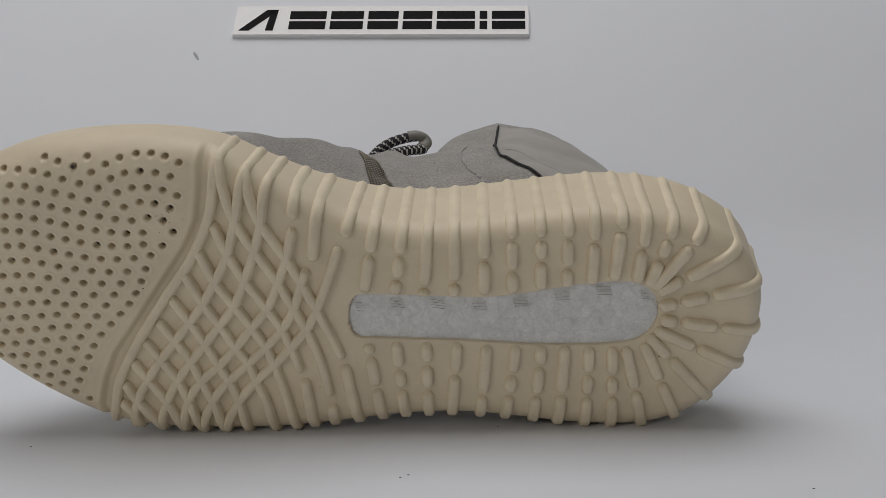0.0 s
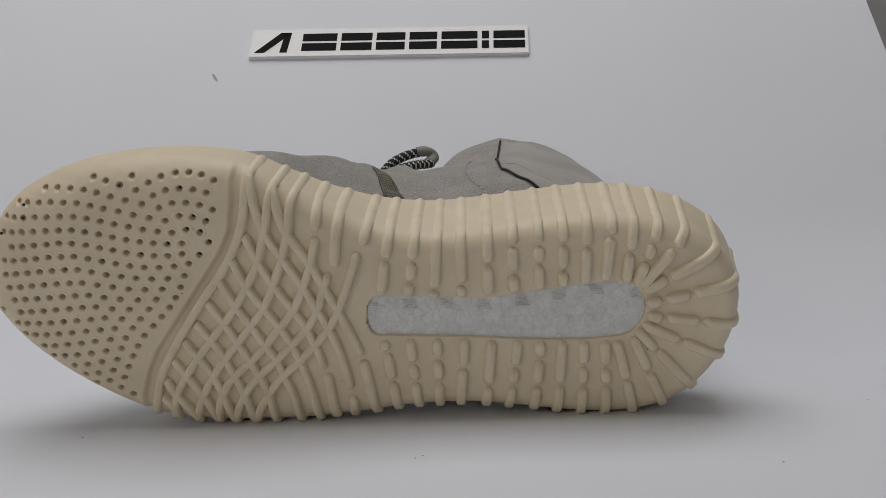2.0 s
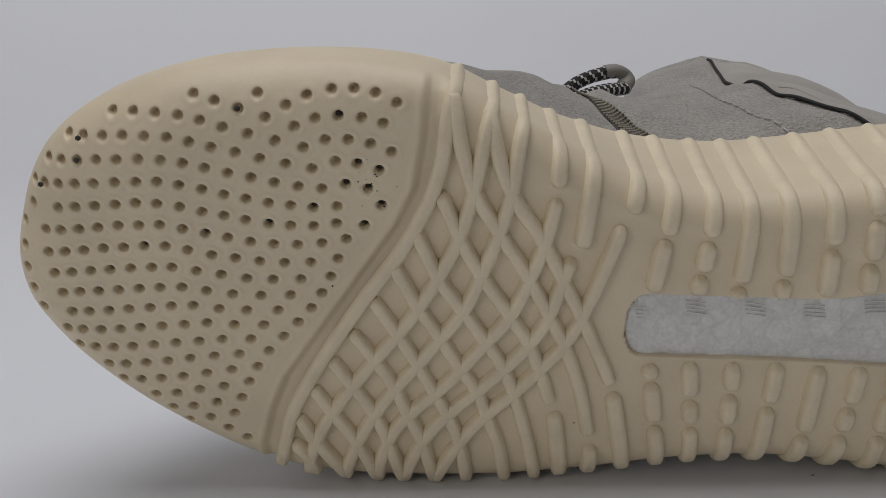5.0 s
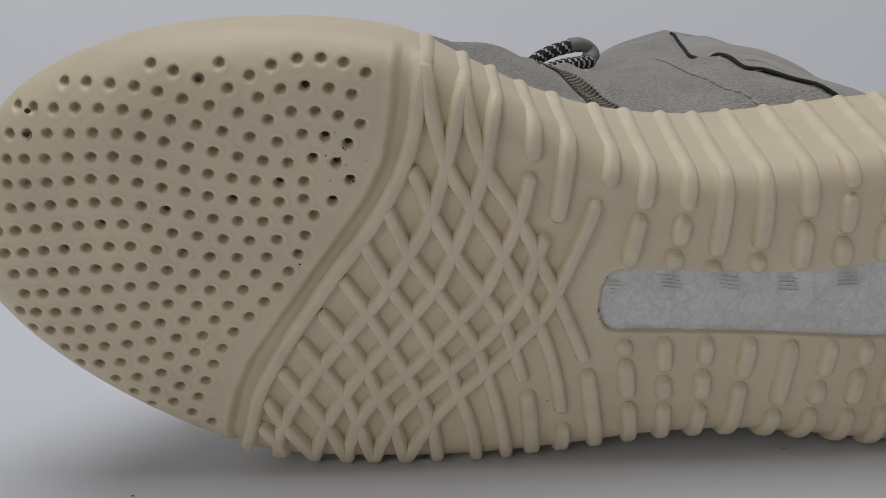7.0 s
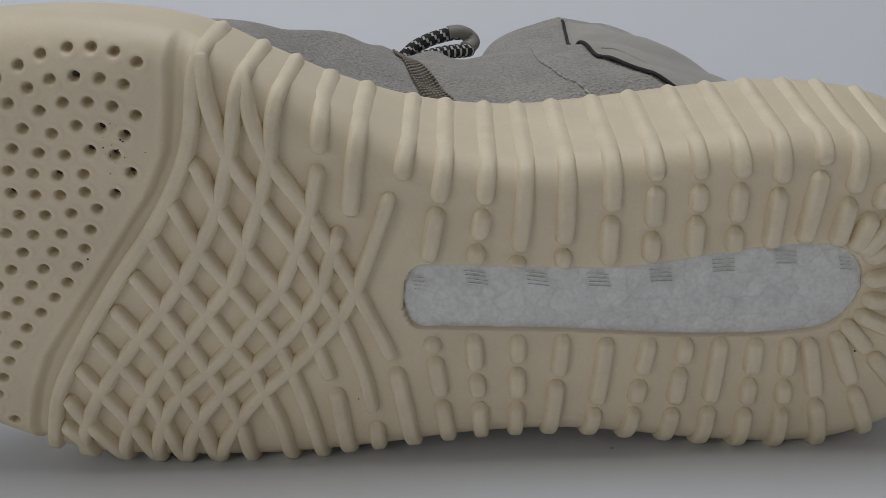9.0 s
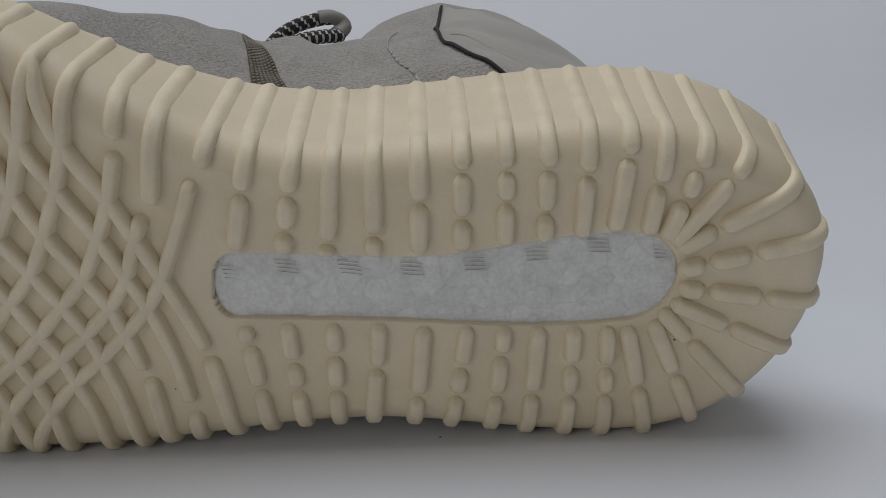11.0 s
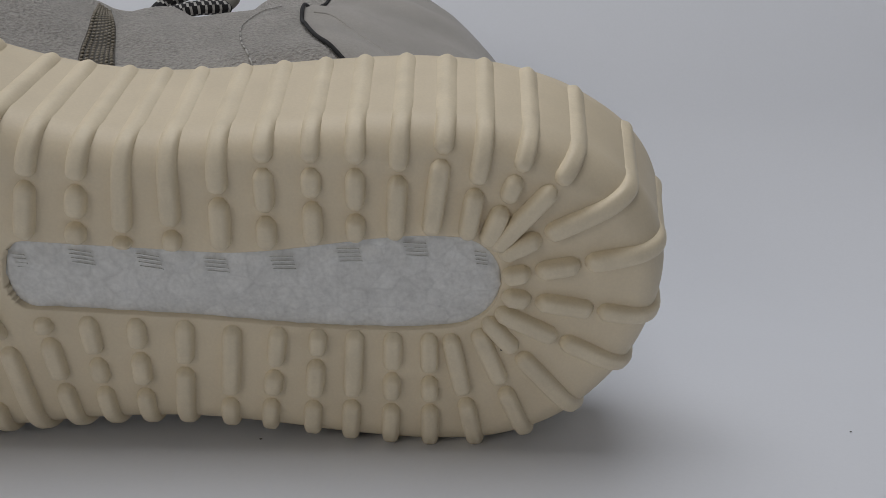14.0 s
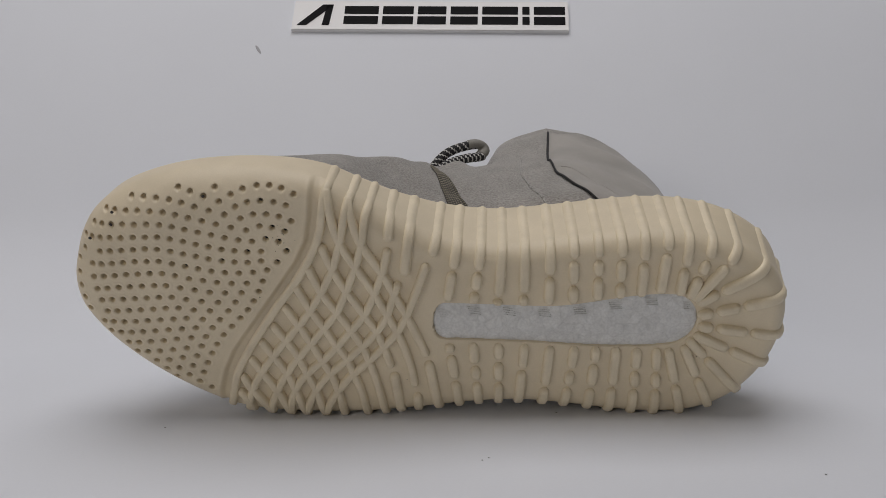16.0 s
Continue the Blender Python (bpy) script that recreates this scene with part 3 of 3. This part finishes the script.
# ---- the suede upper ----
def sections(y, count=200):
    """The upper's outline (x, z) at a height y above the tread."""
    step = len(RING) // count
    base = (RING - NORMAL * 0.0052)[::step][:count].copy()
    base += NORMAL[::step][:count] * FLARE[::step][:count][:, None]
    a = np.arctan2(base[:, 1] - 0.05, base[:, 0] - 0.03)
    cx, cz = 0.050, 0.047 - 0.06 * max(0, y - 0.42)
    rx, rz = 0.058 - 0.08 * max(0, y - 0.48), 0.044
    c, s = np.cos(a), np.sin(a)
    e = np.where(c > 0, 1.0, 0.75)
    shaft = np.stack([cx + rx * np.sign(c) * np.abs(c) ** e, cz + rz * np.sign(s) * np.abs(s) ** e], 1)
    g = np.interp(y, [0.350, 0.375, 0.40, 0.425, 0.455, 0.49, 0.54], [0.0, 0.03, 0.16, 0.42, 0.75, 0.97, 1.05])
    heel = smoothstep(0.0, 0.06, base[:, 0])[:, None]
    w = g * (1 - heel) + heel * np.interp(y, [0.362, 0.40, 0.54], [0.0, 0.75, 1.0])
    out = base * (1 - w) + shaft * w
    return out


def upper_top(x, y):
    """Height z of the upper's upward side at (x, y)."""
    sec = sections(y)
    up = sec[sec[:, 1] > 0.055]
    up = up[np.argsort(up[:, 0])]
    return float(np.interp(x, up[:, 0], up[:, 1])) + swell(x, y)


def swell(x, y):
    """Folds and bulges of the soft suede."""
    near, far = float(smoothstep(0.365, 0.405, y)), float(smoothstep(0.45, 0.51, y))
    v = noise.noise(Vector((x * 28, y * 28, 3.0))) * 0.0026 + noise.noise(Vector((x * 60 + y * 40, y * 42, 7.0))) * 0.0017
    v = (v - 0.0012) * near
    v += 0.0080 * math.exp(-(((x + 0.016) / 0.024) ** 2)) * near * (1 - far)
    v -= 0.0026 * math.exp(-(((x + 0.0195 + (y - 0.40) * 0.22) / 0.006) ** 2)) * near * (1 - far)
    v += 0.0030 * math.exp(-(((x - 0.008) / 0.012) ** 2)) * near
    v += 0.0035 * math.exp(-(((x - 0.036) / 0.022) ** 2)) * far
    v += 0.0085 * math.exp(-(((x - 0.040) / 0.026) ** 2)) * float(smoothstep(0.366, 0.386, y) * (1 - smoothstep(0.42, 0.475, y)))
    v += 0.0030 * math.exp(-(((x + 0.058) / 0.022) ** 2)) * near * (1 - far)
    v += 0.0012 * math.exp(-(((x - 0.088) / 0.024) ** 2)) * near
    along = float(smoothstep(0.400, 0.425, y) * (1 - smoothstep(0.475, 0.505, y)))
    v += along * (0.0012 * math.exp(-(((x - 0.0235) / 0.007) ** 2)) - 0.0004 * math.exp(-(((x - 0.0355) / 0.006) ** 2)))
    v -= 0.0016 * math.exp(-(((x - 0.020 - (y - 0.44) * 0.3) / 0.005) ** 2)) * near
    return float(v)


def suede_upper():
    levels = np.r_[np.linspace(0.3545, 0.40, 22), np.linspace(0.404, 0.535, 34)]
    verts, n = [], 200
    for y in levels:
        sec = sections(y, n)
        for x, z in sec:
            up = float(smoothstep(0.04, 0.08, z))
            verts.append((x, y, z + up * swell(x, y)))
    rows = len(levels)
    last = sections(levels[-1], n)
    mid = last.mean(0)
    for f, dy in ((0.97, 0.003), (0.90, 0.004), (0.84, -0.002), (0.82, -0.03)):
        rows += 1
        for x, z in mid + (last - mid) * f:
            verts.append((x, levels[-1] + dy, z))
    ob = mesh_object("upper", verts, grid_faces(rows, n, wrap=True), SUEDE, shoe, "grey suede upper with soft folds")
    return ob


UPPER_PART = suede_upper()


def tube(name, pts, radius, mat, parent, label="", flat=1.0, sides=8, closed_ends=True):
    p = np.array(pts)
    tan = np.gradient(p, axis=0)
    verts = []
    for k in range(len(p)):
        t = Vector(tan[k]).normalized()
        side = t.cross(Vector((0, 0, 1)))
        side = side.normalized() if side.length > 1e-4 else Vector((1, 0, 0))
        up = side.cross(t)
        for j in range(sides):
            a = 2 * math.pi * j / sides
            verts.append(Vector(p[k]) + side * (radius * math.cos(a)) + up * (radius * flat * math.sin(a)))
    faces = grid_faces(len(p), sides, wrap=True) + [tuple(range(sides))[::-1], tuple(range(len(p) * sides - sides, len(p) * sides))]
    return mesh_object(name, verts, faces, mat, parent, label)


def on_upper(points, count, lift=0.0004):
    xy = spline(points, count)
    return [(x, y, upper_top(x, y) + lift) for x, y in xy]


PIPING = [(0.0385, 0.524), (0.0365, 0.495), (0.0345, 0.465), (0.0335, 0.44), (0.0350, 0.420), (0.0385, 0.404), (0.0435, 0.391), (0.0490, 0.382), (0.0570, 0.373)]


def heel_panel():
    """A smoother panel over the heel, edged by dark piping."""
    line = spline(PIPING, 26)
    verts, cols = [], 26
    for x0, y in line:
        sec = sections(y)
        x1 = sec[sec[:, 1] > 0.055][:, 0].max() - 0.001
        for k in range(cols):
            x = x0 + (x1 - x0) * k / (cols - 1)
            verts.append((x, y, upper_top(x, y) + 0.0011 - (0.0009 if k == 0 else 0)))
    mesh_object("heel_panel", verts, grid_faces(len(line), cols), PANEL, UPPER_PART, "smooth grey suede heel panel")
    tube("piping", on_upper([(x - 0.0006, y) for x, y in PIPING], 60, 0.0009), 0.00065, CORD, UPPER_PART, "dark piping along the heel panel", sides=6)
    tube("seam", on_upper([(0.0375, 0.424), (0.043, 0.424), (0.051, 0.416), (0.060, 0.402), (0.069, 0.388)], 40, 0.0010), 0.0006, PANEL, UPPER_PART, "raised seam of the heel panel", flat=0.7)


heel_panel()


def stitching():
    line = on_upper([(0.0195, 0.475), (0.0172, 0.445), (0.0168, 0.418), (0.0195, 0.399), (0.0235, 0.385), (0.030, 0.370)], 67, 0.0005)
    for k in range(0, 66, 3):
        tube("stitch", line[k : k + 3], 0.00026, WHITE_CORD, UPPER_PART, sides=5)


stitching()


def strap():
    """Woven band across the instep, its weave in raised knots."""
    left = spline([(-0.0325, 0.432), (-0.0275, 0.410), (-0.0230, 0.388), (-0.0180, 0.366)], 22)
    right = spline([(-0.0285, 0.432), (-0.0200, 0.410), (-0.0135, 0.388), (-0.0060, 0.366)], 22)
    verts = []
    for a, b in zip(left, right):
        for f in np.linspace(0, 1, 9):
            x, y = a + (b - a) * f
            verts.append((x, y, upper_top(x, y) + 0.0004 + 0.0006 * math.sin(math.pi * f)))
    band = mesh_object("strap", verts, grid_faces(22, 9), BAND, UPPER_PART, "woven grey-brown webbing strap")
    bm = bmesh.new()
    for i in range(30):
        for j in range(7):
            u, f = (i + 0.5 * (j % 2)) / 30 * 21, (j + 0.7) / 7.4
            k, r = min(20, int(u)), u - min(20, int(u))
            a, b = left[k] * (1 - r) + left[k + 1] * r, right[k] * (1 - r) + right[k + 1] * r
            x, y = a + (b - a) * f
            knot = bmesh.ops.create_icosphere(bm, subdivisions=1, radius=0.00075)["verts"]
            bmesh.ops.scale(bm, vec=(0.75, 1.05, 0.6), verts=knot)
            bmesh.ops.translate(bm, vec=(x, y, upper_top(x, y) + 0.0009), verts=knot)
    part("weave", bm, WEBBING, band, smooth=True)


strap()


def lace():
    """A patterned lace loop that stands out over the tongue, ending in a grey tab."""
    ob = tagged(new("lace"), "", "")
    ob.parent = shoe
    ob["label"] = "black and white rope lace loop with grey tab"
    runs = (([(-0.040, 0.478, 0.066), (-0.0325, 0.485, 0.0740), (-0.027, 0.49, 0.0795), (-0.020, 0.492, 0.0834), (-0.012, 0.493, 0.0858), (-0.008, 0.494, 0.0862)], 0),
            ([(-0.036, 0.470, 0.070), (-0.027, 0.476, 0.0765), (-0.021, 0.480, 0.0790), (-0.013, 0.483, 0.0806), (-0.006, 0.487, 0.0806), (-0.004, 0.49, 0.0802)], 1))
    for pts, more in runs:
        line, sides = spline(pts, 96), 10
        run = tube("rope", line, 0.0032, CORD, ob, flat=0.85, sides=sides)
        run.data.materials.append(WHITE_CORD)
        for f in run.data.polygons[: 95 * sides]:
            k, j = f.index // sides, f.index % sides
            f.material_index = 1 if (k // 2 + (j if j < 5 else -j)) % (3 if more else 4) == 0 else 0
            f.use_smooth = False
    tab = spline([(-0.0125, 0.493, 0.0862), (-0.008, 0.494, 0.0866), (-0.0040, 0.495, 0.0850), (-0.0028, 0.493, 0.0826), (-0.0048, 0.490, 0.0808)], 24)
    tube("tab", tab, 0.0036, TAB, ob, "smooth grey lace tab", flat=0.8, sides=14)


lace()


# ---- sign on the slope ----
def sign():
    """White acrylic strip with a dark mark and seven dark blocks."""
    ob = tagged(new("sign"), "white acrylic sign strip with black blocks, fixed to the paper sweep", "sign")
    ob.matrix_world = on_slope(-0.0415, 0.0005) @ Matrix.Rotation(radians(-1.5), 4, "Z")
    bm = bmesh.new()
    box(bm, (0.232, 0.033, 0.005), (0, 0.0185, 0.0026), 0.0006)
    part("plate", bm, PLAQUE, ob)
    x = -0.0725
    for k, w in enumerate((0.029, 0.026, 0.024, 0.023, 0.030, 0.006, 0.026)):
        for up in (0.0128, 0.0242):
            bm = bmesh.new()
            box(bm, (w, 0.0088, 0.0006), (x + w / 2, up, 0.0053), 0.0002)
            part("bar", bm, BLACK, ob)
        x += w + 0.0036
    bm = bmesh.new()
    for low, high in (((-0.0165, -0.0085), (0.0035, 0.0125)), ((0.0045, 0.0105), (0.0070, 0.0125))):
        slab = bmesh.ops.create_cube(bm, size=1.0)["verts"]
        for v in slab:
            right, top = v.co.x > 0, v.co.y > 0
            v.co = ((high if top else low)[right], 0.0115 if top else -0.0115, 0.0003 if v.co.z > 0 else -0.0003)
        bmesh.ops.translate(bm, vec=(-0.095, 0.0185, 0.0053), verts=slab)
    part("emblem", bm, BLACK, ob, "slanted black emblem")


sign()


# ---- specks and smudges on the paper ----
def scuffs():
    """Dark grit worn into the rubber beside the toe vents."""
    for _ in range(18):
        x, z = random.gauss(-0.0945, 0.004), random.gauss(0.087, 0.0055)
        bm = bmesh.new()
        dot = bmesh.ops.create_icosphere(bm, subdivisions=1, radius=random.uniform(0.00010, 0.00025))["verts"]
        bmesh.ops.scale(bm, vec=(random.uniform(0.6, 1.6), 0.4, random.uniform(0.6, 1.4)), verts=dot)
        bmesh.ops.translate(bm, vec=(x, tread_y(x, z), z), verts=dot)
        part("grit", bm, DIRT, SOLE, smooth=True)
    for n, (hx, hz) in enumerate(HOLES):
        if math.hypot(hx + 0.095, hz - 0.088) < 0.009 or n % 13 == 4:
            bm = bmesh.new()
            dot = bmesh.ops.create_icosphere(bm, subdivisions=1, radius=0.0008)["verts"]
            bmesh.ops.scale(bm, vec=(1.1, 0.5, 1.0), verts=dot)
            bmesh.ops.translate(bm, vec=(hx, tread_y(hx, hz) + 0.0024, hz), verts=dot)
            part("grit", bm, DIRT, SOLE, smooth=True)
    for x, z in ((-0.0435, 0.033), (-0.0425, 0.031), (0.031, 0.017), (0.039, 0.016), (0.0985, 0.0375), (-0.036, 0.020), (-0.104, 0.060), (0.016, 0.080)):
        bm = bmesh.new()
        dot = bmesh.ops.create_icosphere(bm, subdivisions=1, radius=0.0003)["verts"]
        bmesh.ops.translate(bm, vec=(x, tread_y(x, z) - 0.0001, z), verts=dot)
        part("grit", bm, DIRT, SOLE, smooth=True)


scuffs()


def specks():
    for x, y, r in ((0.0003, -0.0495, 0.00045), (0.003, -0.047, 0.00045), (-0.148, -0.0137, 0.0005), (0.0364, 0.0076, 0.0005), (0.139, -0.062, 0.0005), (0.205, 0.02, 0.0004)):
        bm = bmesh.new()
        dot = bmesh.ops.create_icosphere(bm, subdivisions=1, radius=0.7 * r)["verts"]
        bmesh.ops.scale(bm, vec=(1.5, 0.9, 0.35), verts=dot)
        bmesh.ops.translate(bm, vec=(x, y, 0.0002), verts=dot)
        tagged(part("speck", bm, DIRT, None, smooth=True), "tiny dark speck of dirt on white paper", "dirt", "specks on the paper")
    bm = bmesh.new()
    mark = bmesh.ops.create_icosphere(bm, subdivisions=2, radius=0.0012)["verts"]
    bmesh.ops.scale(bm, vec=(1.0, 4.5, 0.15), verts=mark)
    smudge = tagged(part("smudge", bm, DUST, None, smooth=True), "faint grey smudge on the white paper sweep", "dirt")
    smudge.matrix_world = on_slope(-0.1834, -0.0135, 0.0019) @ Matrix.Rotation(radians(30), 4, "Z")


specks()


def ceiling_lamp():
    ob = tagged(new("ceiling_lamp"), "white framed ceiling light panel above the table", "lamp")
    ob.matrix_world = Matrix.Translation((-0.2, 0.25, 1.80))
    for sx, sy, w, d in ((0, 0.73, 1.8, 0.03), (0, -0.73, 1.8, 0.03), (0.885, 0, 0.03, 1.43), (-0.885, 0, 0.03, 1.43)):
        bm = bmesh.new()
        box(bm, (w, d, 0.04), (sx, sy, 0.0), 0.003)
        part("frame", bm, PLAQUE, ob)
    bm = bmesh.new()
    box(bm, (1.74, 1.43, 0.01), (0, 0, 0.012))
    part("backing", bm, PLAQUE, ob)


ceiling_lamp()
